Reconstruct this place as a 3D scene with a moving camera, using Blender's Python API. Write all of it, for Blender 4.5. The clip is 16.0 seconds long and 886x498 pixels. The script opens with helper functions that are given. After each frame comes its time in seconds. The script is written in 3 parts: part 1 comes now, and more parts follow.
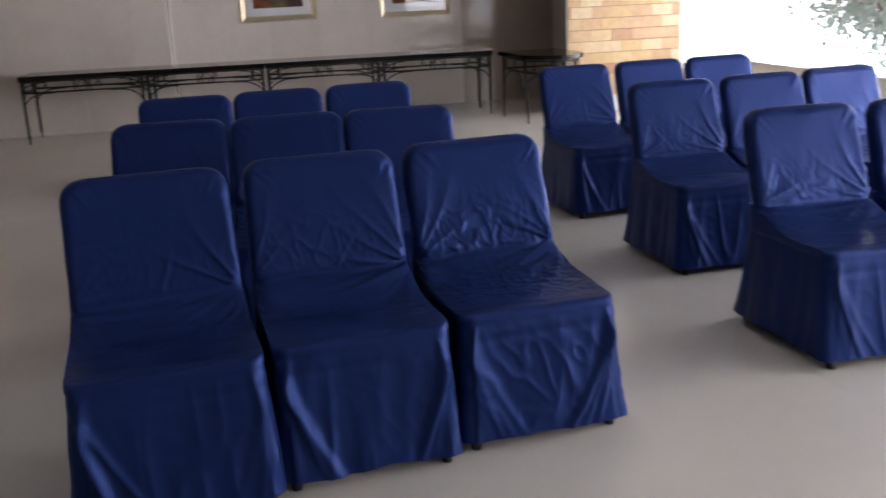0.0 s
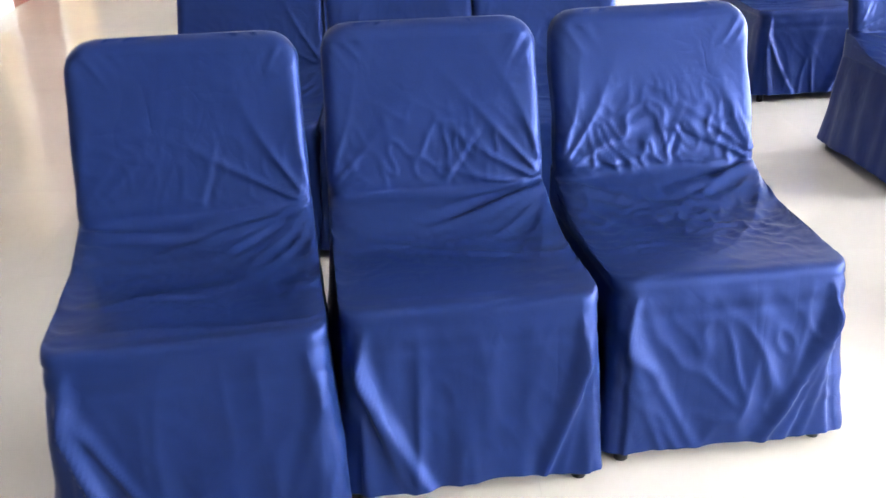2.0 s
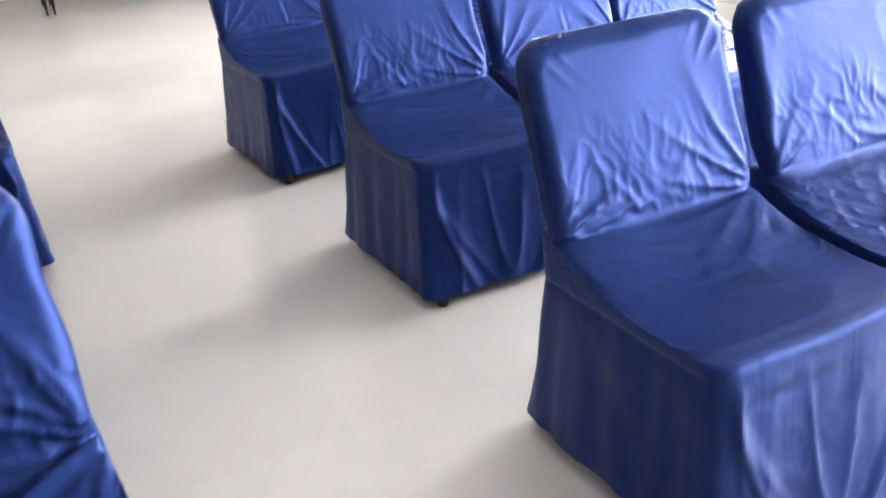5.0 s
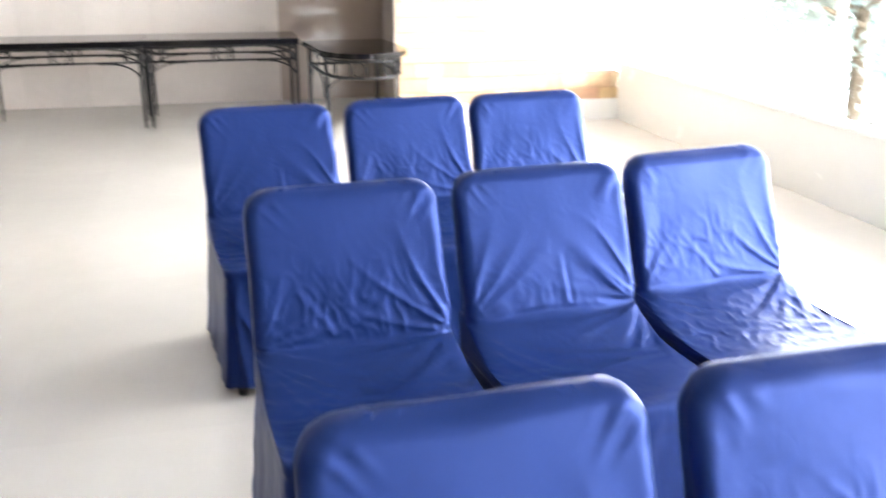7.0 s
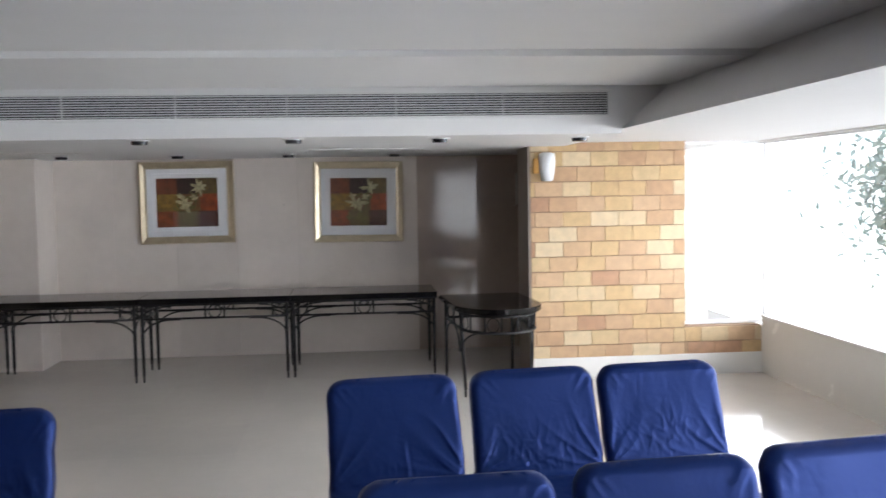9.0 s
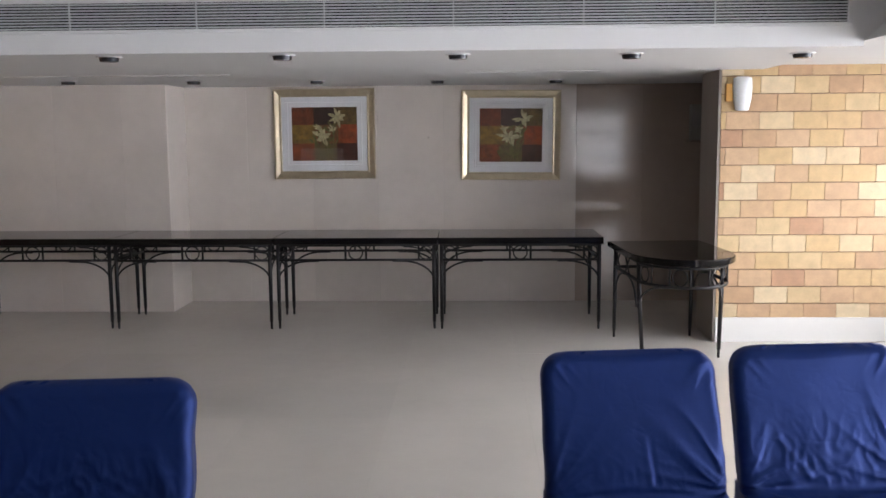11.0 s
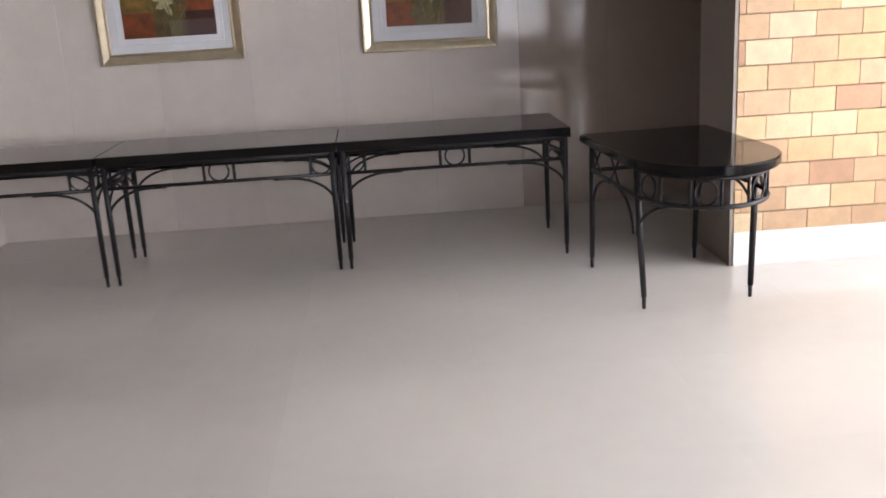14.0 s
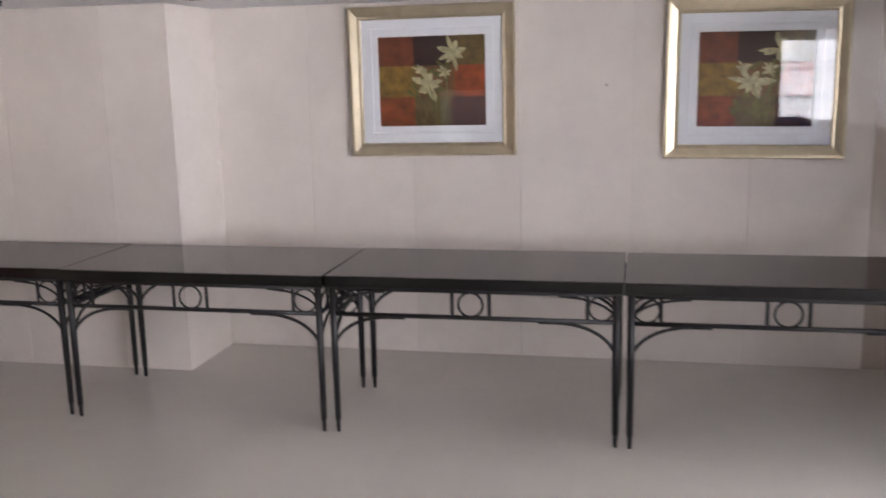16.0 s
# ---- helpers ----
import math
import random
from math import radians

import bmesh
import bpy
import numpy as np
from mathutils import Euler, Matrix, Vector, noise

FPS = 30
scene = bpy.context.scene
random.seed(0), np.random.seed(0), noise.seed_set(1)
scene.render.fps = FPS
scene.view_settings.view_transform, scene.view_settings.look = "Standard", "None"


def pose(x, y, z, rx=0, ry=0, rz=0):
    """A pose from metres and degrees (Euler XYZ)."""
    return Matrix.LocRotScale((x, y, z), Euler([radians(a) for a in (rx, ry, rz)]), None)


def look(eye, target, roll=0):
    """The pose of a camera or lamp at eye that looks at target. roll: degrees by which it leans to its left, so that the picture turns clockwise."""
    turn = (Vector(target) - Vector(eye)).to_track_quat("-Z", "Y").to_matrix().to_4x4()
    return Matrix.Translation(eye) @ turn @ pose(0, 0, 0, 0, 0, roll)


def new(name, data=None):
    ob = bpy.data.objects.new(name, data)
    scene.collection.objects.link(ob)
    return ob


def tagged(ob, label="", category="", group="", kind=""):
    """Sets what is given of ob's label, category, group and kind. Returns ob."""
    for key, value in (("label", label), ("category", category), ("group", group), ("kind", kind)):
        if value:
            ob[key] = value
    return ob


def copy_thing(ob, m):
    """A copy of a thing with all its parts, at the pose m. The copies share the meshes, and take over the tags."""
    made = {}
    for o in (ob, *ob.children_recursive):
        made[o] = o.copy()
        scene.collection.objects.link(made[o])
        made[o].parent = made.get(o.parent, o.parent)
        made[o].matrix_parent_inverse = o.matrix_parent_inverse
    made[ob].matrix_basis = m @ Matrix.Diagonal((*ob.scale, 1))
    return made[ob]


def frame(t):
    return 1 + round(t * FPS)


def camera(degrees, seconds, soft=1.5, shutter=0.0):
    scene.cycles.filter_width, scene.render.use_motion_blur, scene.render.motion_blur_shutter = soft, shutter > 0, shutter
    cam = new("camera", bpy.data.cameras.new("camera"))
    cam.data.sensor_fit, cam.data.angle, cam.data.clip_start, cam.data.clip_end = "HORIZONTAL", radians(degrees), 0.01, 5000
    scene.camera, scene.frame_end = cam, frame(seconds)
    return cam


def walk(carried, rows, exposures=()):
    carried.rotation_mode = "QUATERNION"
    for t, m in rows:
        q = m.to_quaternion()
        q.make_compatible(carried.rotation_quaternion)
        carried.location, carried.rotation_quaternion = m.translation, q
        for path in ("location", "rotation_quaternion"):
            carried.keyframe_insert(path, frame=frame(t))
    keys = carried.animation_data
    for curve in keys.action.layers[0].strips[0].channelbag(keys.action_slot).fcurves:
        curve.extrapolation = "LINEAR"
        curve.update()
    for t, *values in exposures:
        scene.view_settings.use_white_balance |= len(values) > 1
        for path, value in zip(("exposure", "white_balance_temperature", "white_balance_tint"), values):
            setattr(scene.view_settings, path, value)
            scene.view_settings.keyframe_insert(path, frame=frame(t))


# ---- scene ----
cam = camera(50.8, 16.0, 1.5, 0.4)
PATH = [
    (0, (-1.256, -12.471, 1.486), (-0.915, -10.574, 0.951), -2.6),
    (0.5, (-1.215, -12.227, 1.497), (-1.081, -10.308, 0.947), -2.1),
    (1, (-1.191, -12.005, 1.455), (-1.129, -10.125, 0.776), -2.9),
    (1.5, (-1.205, -11.694, 1.429), (-1.142, -9.851, 0.655), -2.5),
    (2, (-1.158, -11.488, 1.406), (-1.089, -9.678, 0.558), -1.0),
    (2.5, (-1.009, -11.223, 1.392), (-0.987, -9.437, 0.49), -1.8),
    (3, (-0.86, -11.057, 1.406), (-0.742, -9.268, 0.52), -1.4),
    (3.5, (-0.676, -10.864, 1.389), (-0.384, -9.1, 0.492), -1.6),
    (4, (-0.508, -10.662, 1.399), (-0.022, -8.946, 0.493), -3.5),
    (4.5, (-0.272, -10.503, 1.393), (0.351, -8.841, 0.473), -4.8),
    (4.7, (-0.245, -10.499, 1.379), (0.45, -8.848, 0.489), -4.8),
    (6.8, (0.646, -9.978, 1.528), (1.217, -8.182, 0.858), -0.5),
    (7, (0.674, -9.927, 1.554), (1.129, -8.081, 0.934), 0.1),
    (7.5, (0.737, -9.89, 1.626), (1.038, -7.963, 1.185), 0.4),
    (8, (0.765, -9.866, 1.671), (1.046, -7.902, 1.424), -0.3),
    (8.5, (0.785, -9.872, 1.687), (1.066, -7.895, 1.578), -0.3),
    (9, (0.754, -9.879, 1.69), (0.933, -7.891, 1.565), -1.0),
    (9.5, (0.706, -9.77, 1.67), (0.727, -7.778, 1.493), -0.8),
    (10, (0.608, -9.547, 1.645), (0.53, -7.56, 1.432), -0.1),
    (12.5, (0.273, -7.76, 1.517), (0.234, -5.797, 1.135), -1.1),
    (13, (0.294, -7.398, 1.513), (0.276, -5.46, 1.019), -0.6),
    (13.5, (0.387, -7.017, 1.518), (0.362, -5.09, 0.981), -2.0),
    (14, (0.387, -6.638, 1.548), (0.496, -4.712, 1.018), -3.3),
    (14.5, (0.381, -6.256, 1.582), (0.529, -4.309, 1.149), -1.1),
    (15, (0.345, -5.885, 1.6), (0.356, -3.928, 1.188), 0.0),
    (15.5, (0.287, -5.561, 1.588), (0.066, -3.65, 1.203), -0.2),
    (16, (0.174, -5.295, 1.668), (-0.239, -3.374, 1.293), -1.3),
]
EXPOSE = [(0, -0.85, 6450, 18), (0.5, 0.25, 6500, 16), (1.0, 0.75, 6550, 14), (1.5, 1.2, 6550, 13), (2.0, 1.35, 6500, 12), (2.5, 1.7, 6500, 12), (3.0, 1.9, 6500, 12), (3.5, 1.95, 6500, 12),
          (4.0, 1.5, 6500, 12), (4.5, 0.75, 6400, 13), (4.7, 0.7, 6400, 13), (6.8, 0.9, 6450, 11), (7.5, 0.95, 6400, 11), (8.0, 0.52, 6300, 11), (8.5, -0.15, 6200, 11), (9.0, -0.9, 6200, 12),
          (9.5, -1.15, 6250, 13), (10.0, -1.2, 6300, 14), (12.5, -0.25, 6350, 17), (14.0, -0.45, 6400, 18), (15.0, -0.72, 6400, 19), (16.0, -0.15, 6400, 19)]
walk(cam, [(t, look(a, b, r)) for t, a, b, r in PATH], EXPOSE)

# ---- world and light ----
world = bpy.data.worlds.new("sky")
scene.world = world
world.use_nodes = True
wn = world.node_tree.nodes
sky = wn.new("ShaderNodeTexSky")
sky.sky_type, sky.sun_disc = "NISHITA", False
sky.sun_elevation, sky.sun_rotation = radians(55), radians(200)
wn["Background"].inputs["Strength"].default_value = 0.15
world.node_tree.links.new(sky.outputs[0], wn["Background"].inputs["Color"])

sun = new("sun", bpy.data.lights.new("sun", "SUN"))
sun.data.energy, sun.data.angle, sun.data.color = 4.5, radians(10), (1.0, 0.96, 0.9)
sun.matrix_world = look((0, 0, 0), (0.35, 0.45, -1))


def window_light(name, m, sx, sy, watts):
    lamp = new(name, bpy.data.lights.new(name, "AREA"))
    lamp.data.shape, lamp.data.size, lamp.data.size_y, lamp.data.energy = "RECTANGLE", sx, sy, watts
    lamp.data.color = (0.95, 0.98, 1.0)
    lamp.matrix_world = m
    return lamp


# daylight: the bright open sky across the street and behind the rear window
window_light("skylight_east", look((12.3, -5.0, 2.9), (4.4, -5.0, 1.0)), 44.0, 8.5, 17500)
window_light("skylight_rear", look((3.1, -16.7, 2.0), (3.1, -11.0, 1.3)), 3.0, 3.6, 150)


# ---- materials ----
def mat(name, base, rough=0.5, metal=0.0, vary=0.12, scale=4.0, bump=0.0, bscale=60.0, spec=0.5, coat=0.0, rnd=0.0, tint=None):
    """A surface with broad stains, fine grain and relief at real-world size."""
    m = bpy.data.materials.new(name)
    m.use_nodes = True
    n, l = m.node_tree.nodes, m.node_tree.links
    b = n["Principled BSDF"]
    b.inputs["Metallic"].default_value = metal
    b.inputs["Specular IOR Level"].default_value = spec
    b.inputs["Coat Weight"].default_value = coat
    co = n.new("ShaderNodeNewGeometry")
    big, fine = n.new("ShaderNodeTexNoise"), n.new("ShaderNodeTexNoise")
    big.inputs["Scale"].default_value, big.inputs["Detail"].default_value = scale, 6
    fine.inputs["Scale"].default_value, fine.inputs["Detail"].default_value = bscale, 4
    for t in (big, fine):
        l.new(co.outputs["Position"], t.inputs["Vector"])
    add = n.new("ShaderNodeMath")
    add.operation = "MULTIPLY_ADD"
    l.new(fine.outputs[0], add.inputs[0])
    add.inputs[1].default_value = 0.35
    l.new(big.outputs[0], add.inputs[2])
    ramp = n.new("ShaderNodeMapRange")
    ramp.inputs[1].default_value, ramp.inputs[2].default_value = 0.35, 1.0
    ramp.inputs[3].default_value, ramp.inputs[4].default_value = 1 - vary, 1 + vary
    l.new(add.outputs[0], ramp.inputs[0])
    mul = n.new("ShaderNodeMix")
    mul.data_type, mul.blend_type = "RGBA", "MULTIPLY"
    mul.inputs[0].default_value = 1.0
    mul.inputs[6].default_value = (*base, 1)
    l.new(ramp.outputs[0], mul.inputs[7])
    out = mul.outputs[2]
    if tint:
        info, mix = n.new("ShaderNodeObjectInfo"), n.new("ShaderNodeValToRGB")
        mix.color_ramp.interpolation = "CONSTANT"
        e = mix.color_ramp.elements
        while len(e) < len(tint):
            e.new(0.5)
        for i, c in enumerate(tint):
            e[i].position, e[i].color = i / len(tint), (*c, 1)
        l.new(info.outputs["Random"], mix.inputs[0])
        l.new(mix.outputs[0], mul.inputs[6])
    elif rnd:
        info, hsv, mr = n.new("ShaderNodeObjectInfo"), n.new("ShaderNodeHueSaturation"), n.new("ShaderNodeMapRange")
        l.new(info.outputs["Random"], mr.inputs[0])
        mr.inputs[3].default_value, mr.inputs[4].default_value = 1 - rnd, 1 + rnd
        l.new(mr.outputs[0], hsv.inputs["Value"])
        l.new(out, hsv.inputs["Color"])
        out = hsv.outputs[0]
    l.new(out, b.inputs["Base Color"])
    rr = n.new("ShaderNodeMapRange")
    rr.inputs[3].default_value, rr.inputs[4].default_value = rough * 0.8, min(1.0, rough * 1.25)
    l.new(big.outputs[0], rr.inputs[0])
    l.new(rr.outputs[0], b.inputs["Roughness"])
    if bump:
        bp = n.new("ShaderNodeBump")
        bp.inputs["Strength"].default_value, bp.inputs["Distance"].default_value = bump, 0.004
        l.new(fine.outputs[0], bp.inputs["Height"])
        l.new(bp.outputs[0], b.inputs["Normal"])
    return m


M_FLOOR = mat("polished_cream_tile", (0.60, 0.565, 0.515), 0.105, vary=0.06, scale=1.2, bscale=9, rnd=0.02)
M_JOINT = mat("grey_joint", (0.50, 0.465, 0.42), 0.7)
M_MARBLE = mat("polished_beige_marble", (0.66, 0.60, 0.55), 0.075, vary=0.08, scale=2.2, bump=0.05, bscale=11, rnd=0.03)
M_PAINT = mat("white_ceiling_paint", (0.80, 0.80, 0.80), 0.7, vary=0.02, bump=0.05, bscale=160)
# for the unseen walls: a dark brown added so less light bounces back
M_WALL = mat("dark_unseen_wall", (0.20, 0.145, 0.10), 0.5, vary=0.12, scale=5, bump=0.05, bscale=120)
M_WHITE = mat("white_glazed_tile", (0.78, 0.77, 0.74), 0.25, vary=0.03)
M_BRICK = mat("sandstone_cladding", (0.5, 0.35, 0.2), 0.75, vary=0.16, scale=14, bump=0.5, bscale=70,
              tint=[(0.53, 0.355, 0.205), (0.55, 0.38, 0.20), (0.48, 0.31, 0.18), (0.54, 0.365, 0.22), (0.63, 0.50, 0.32), (0.55, 0.385, 0.20), (0.44, 0.26, 0.155), (0.57, 0.42, 0.235), (0.52, 0.345, 0.205), (0.60, 0.46, 0.28)])
M_MORTAR = mat("dark_mortar", (0.30, 0.20, 0.13), 0.9)
# brownish marble with the brick pier's shade put into its colour
M_MARBLE_SHADE = mat("shade_toned_brown_marble", (0.42, 0.345, 0.29), 0.075, vary=0.10, scale=1.6, bump=0.06, bscale=11)
M_DARKPANEL = mat("dark_brown_niche_side", (0.10, 0.075, 0.06), 0.3, vary=0.1)
M_PIER = mat("grey_brown_laminate", (0.26, 0.22, 0.19), 0.35, vary=0.1)
M_DOOR = mat("red_brown_door_veneer", (0.22, 0.09, 0.06), 0.4, vary=0.15, scale=9)


def satin_cloth():
    """Navy satin: soft gloss, patchy fine creases and drape lines in the cloth's own space."""
    m = mat("navy_satin_cloth", (0.0095, 0.0250, 0.116), 0.40, metal=0.40, vary=0.08, scale=7, bscale=40, spec=0.16)
    n, l = m.node_tree.nodes, m.node_tree.links
    b = n["Principled BSDF"]
    tc, info, off = n.new("ShaderNodeTexCoord"), n.new("ShaderNodeObjectInfo"), n.new("ShaderNodeVectorMath")
    mul = n.new("ShaderNodeMath")
    mul.operation, mul.inputs[1].default_value = "MULTIPLY", 31.0
    l.new(info.outputs["Random"], mul.inputs[0])
    l.new(tc.outputs["Object"], off.inputs[0])
    l.new(mul.outputs[0], off.inputs[1])
    height = None
    for sx, sy, sz, amt, gate in ((26, 26, 5, 0.5, 2.3), (9, 14, 15, 0.9, 3.1), (34, 40, 30, 0.35, 4.0)):
        mp, nz, ab, sub, gt, gm, pr = (n.new("ShaderNode" + k) for k in ("Mapping", "TexNoise", "Math", "Math", "TexNoise", "MapRange", "Math"))
        mp.inputs["Scale"].default_value = (sx, sy, sz)
        mp.inputs["Rotation"].default_value = (0.2, 0.35 * amt, 0.3)
        l.new(off.outputs[0], mp.inputs[0])
        l.new(mp.outputs[0], nz.inputs["Vector"])
        nz.inputs["Scale"].default_value, nz.inputs["Detail"].default_value, nz.inputs["Distortion"].default_value = 0.55, 1.5, 0.6
        sub.operation, sub.inputs[1].default_value = "SUBTRACT", 0.5
        ab.operation = "ABSOLUTE"
        l.new(nz.outputs[0], sub.inputs[0])
        l.new(sub.outputs[0], ab.inputs[0])
        l.new(off.outputs[0], gt.inputs["Vector"])
        gt.inputs["Scale"].default_value = gate
        gm.inputs[1].default_value, gm.inputs[2].default_value, gm.inputs[4].default_value = 0.46, 0.66, amt
        l.new(gt.outputs[0], gm.inputs[0])
        pr.operation = "MULTIPLY"
        l.new(ab.outputs[0], pr.inputs[0])
        l.new(gm.outputs[0], pr.inputs[1])
        if height is None:
            height = pr.outputs[0]
        else:
            ad = n.new("ShaderNodeMath")
            l.new(height, ad.inputs[0])
            l.new(pr.outputs[0], ad.inputs[1])
            height = ad.outputs[0]
    bp = n.new("ShaderNodeBump")
    bp.inputs["Strength"].default_value, bp.inputs["Distance"].default_value = 0.7, 0.010
    l.new(height, bp.inputs["Height"])
    l.new(bp.outputs[0], b.inputs["Normal"])
    return m


M_CLOTH = satin_cloth()
M_BLACK = mat("black_painted_iron", (0.009, 0.008, 0.009), 0.42, metal=0.0, spec=0.35, vary=0.2, scale=20)
M_GRANITE = mat("polished_black_granite", (0.007, 0.006, 0.006), 0.11, spec=0.33, vary=0.3, scale=60, bscale=300)
M_FOOT = mat("black_chair_leg", (0.012, 0.012, 0.014), 0.4, vary=0.1)


# ---- mesh helpers ----
def mesh_of(bm, name, material, smooth=False):
    me = bpy.data.meshes.new(name)
    bmesh.ops.recalc_face_normals(bm, faces=bm.faces)
    bm.to_mesh(me)
    bm.free()
    me.materials.append(material)
    if smooth:
        me.shade_smooth()
    return me


def part(name, bm, material, parent=None, label="", smooth=False):
    ob = new(name, mesh_of(bm, name, material, smooth))
    ob.parent = parent
    if label:
        ob["label"] = label
    return ob


def box(bm, x0, y0, z0, x1, y1, z1, bevel=0.0):
    r = bmesh.ops.create_cube(bm, size=1, matrix=Matrix.Translation(((x0 + x1) / 2, (y0 + y1) / 2, (z0 + z1) / 2)) @ Matrix.Diagonal((x1 - x0, y1 - y0, z1 - z0, 1)))
    if bevel:
        edges = {e for v in r["verts"] for e in v.link_edges}
        bmesh.ops.bevel(bm, geom=list(edges), offset=bevel, segments=2, affect="EDGES", profile=0.5)
    return bm


def slab(name, x0, y0, z0, x1, y1, z1, material, parent=None, bevel=0.0, label=""):
    return part(name, box(bmesh.new(), x0, y0, z0, x1, y1, z1, bevel), material, parent, label)


def setting(name, x0, y0, z0, x1, y1, z1, material, label="", category="wall", bevel=0.0):
    return tagged(slab(name, x0, y0, z0, x1, y1, z1, material, None, bevel), label, category, "", "structure")


def tube(bm, pts, r, sides=8, caps=True):
    """A round bar swept along points."""
    pts = [Vector(p) for p in pts]
    rings, up = [], None
    for i, p in enumerate(pts):
        d = (pts[min(i + 1, len(pts) - 1)] - pts[max(i - 1, 0)]).normalized()
        if up is None:
            up = Vector((0, 0, 1)) if abs(d.z) < 0.9 else Vector((0, 1, 0))
        a = d.cross(up).normalized()
        up = a.cross(d).normalized()
        rr = r[i] if isinstance(r, (list, tuple)) else r
        rings.append([bm.verts.new(p + rr * (math.cos(q) * a + math.sin(q) * up)) for q in (math.tau * k / sides for k in range(sides))])
    for a, b in zip(rings, rings[1:]):
        for k in range(sides):
            bm.faces.new((a[k], a[(k + 1) % sides], b[(k + 1) % sides], b[k]))
    if caps:
        bm.faces.new(rings[0][::-1])
        bm.faces.new(rings[-1])
    return bm



# ---- the large structure ----
ZS, ZC = 2.06, 2.42          # soffit and main ceiling
XL, XR, YB = -7.0, 4.36, -14.2
YG = -3.6                     # front of the lowered soffit
floor = setting("floor", XL - 0.2, YB - 0.2, -0.2, XR + 0.2, 0.3, -0.004, M_JOINT, "polished cream floor tiles, softly reflecting", "floor")
setting("ground", -300, -300, -3.2, 300, 300, -3.0, mat("pale_paving", (0.35, 0.34, 0.32), 0.9), "pale street paving outside the windows", "ground")

wall_north = setting("wall_north", XL, 0.02, 0, XR + 0.2, 0.2, 2.9, M_JOINT, "wall of polished beige marble panels", "wall")
wall_pier = setting("wall_pier", XL, -0.53, 0, -2.361, 0.02, 2.9, M_JOINT, "projecting wall of polished beige marble panels", "wall")
setting("wall_west", XL - 0.2, YB, 0, XL, 0.2, 2.9, M_WALL, "unseen side wall, dark brown to cut bounced light", "wall")
# rear wall with a window near the corner
wall_south = tagged(new("wall_south"), "unseen rear wall with a wide window, dark brown to cut bounced light", "wall", "", "structure")
slab("wall_left", XL - 0.2, YB - 0.2, 0, 2.8, YB, 2.9, M_WALL, wall_south)
slab("wall_below", 2.8, YB - 0.2, 0, 4.1, YB, 0.55, M_WALL, wall_south)
slab("wall_above", 2.8, YB - 0.2, 2.25, 4.1, YB, 2.9, M_WALL, wall_south)
slab("wall_right", 4.1, YB - 0.2, 0, XR + 0.2, YB, 2.9, M_WALL, wall_south)

# east parapet below the window band
setting("wall_east", XR, YB, 0, XR + 0.2, -1.80, 0.50, M_WHITE, "low white tiled parapet under the long window", "wall")
setting("wall_east_head", XR, YB, ZS + 0.02, XR + 0.2, -1.5, 2.9, M_PAINT, "white lintel above the long window", "wall")
# brick wall core: full height left of the corner window, low under it
wall_brick = setting("wall_brick", 2.255, -1.785, 0, 3.65, -1.28, ZS + 0.05, M_MORTAR, "sandstone brick cladding in mixed honey tones", "brick wall")
wall_brick_low = setting("wall_brick_low", 3.65, -1.785, 0, XR, -1.53, 0.435, M_MORTAR, "low sandstone brick parapet under the corner window", "brick wall")
setting("pier_panel", 2.237, -1.800, 0, 2.255, -1.28, ZS, M_PIER, "grey-brown laminate end panel of the brick wall", "panel")
# unseen wall added to close the niche, one even dark brown
setting("wall_niche", 3.4, -1.28, 0, 3.6, 0.02, 2.9, M_DARKPANEL, "unseen dark side wall that closes the niche behind the bricks", "wall")

# ceilings
ceiling = setting("ceiling", XL - 0.2, YB - 0.2, ZC, XR + 0.2, 0.3, ZC + 0.25, M_PAINT, "white painted tray ceiling", "ceiling")
setting("ceiling_soffit_back", XL, YG, ZS, 2.56, 0.02, ZC, M_PAINT, "white lowered soffit with downlights", "ceiling")
setting("ceiling_soffit_corner", 2.56, YG, ZS + 0.031, 2.97, 0.015, ZC, M_PAINT, "white soffit infill beside the window bulkhead", "ceiling")
setting("ceiling_step", XL, -5.0, ZC - 0.035, 3.1, YG, ZC, M_PAINT, "shallow white ceiling step before the soffit", "ceiling")
bm = bmesh.new()                # bulkhead along the window, its inner face sloping up to the ceiling
ends = [[bm.verts.new((x, y, z)) for x, z in ((2.56, ZS + 0.03), (XR, ZS + 0.03), (XR, ZC), (2.92, ZC))] for y in (YB, 0.02)]
for k in range(4):
    bm.faces.new((ends[0][k], ends[0][(k + 1) % 4], ends[1][(k + 1) % 4], ends[1][k]))
for e in ends:
    bm.faces.new(e)
tagged(part("ceiling_soffit_side", bm, M_PAINT), "white lowered soffit with a sloped inner face", "ceiling", "", "structure")

# ---- chairs in slip covers ----
def ridge(v, sharp=2.4, power=2):
    """Sharp creases from smooth noise."""
    return max(0.0, 1 - abs(noise.noise(v)) * sharp) ** power


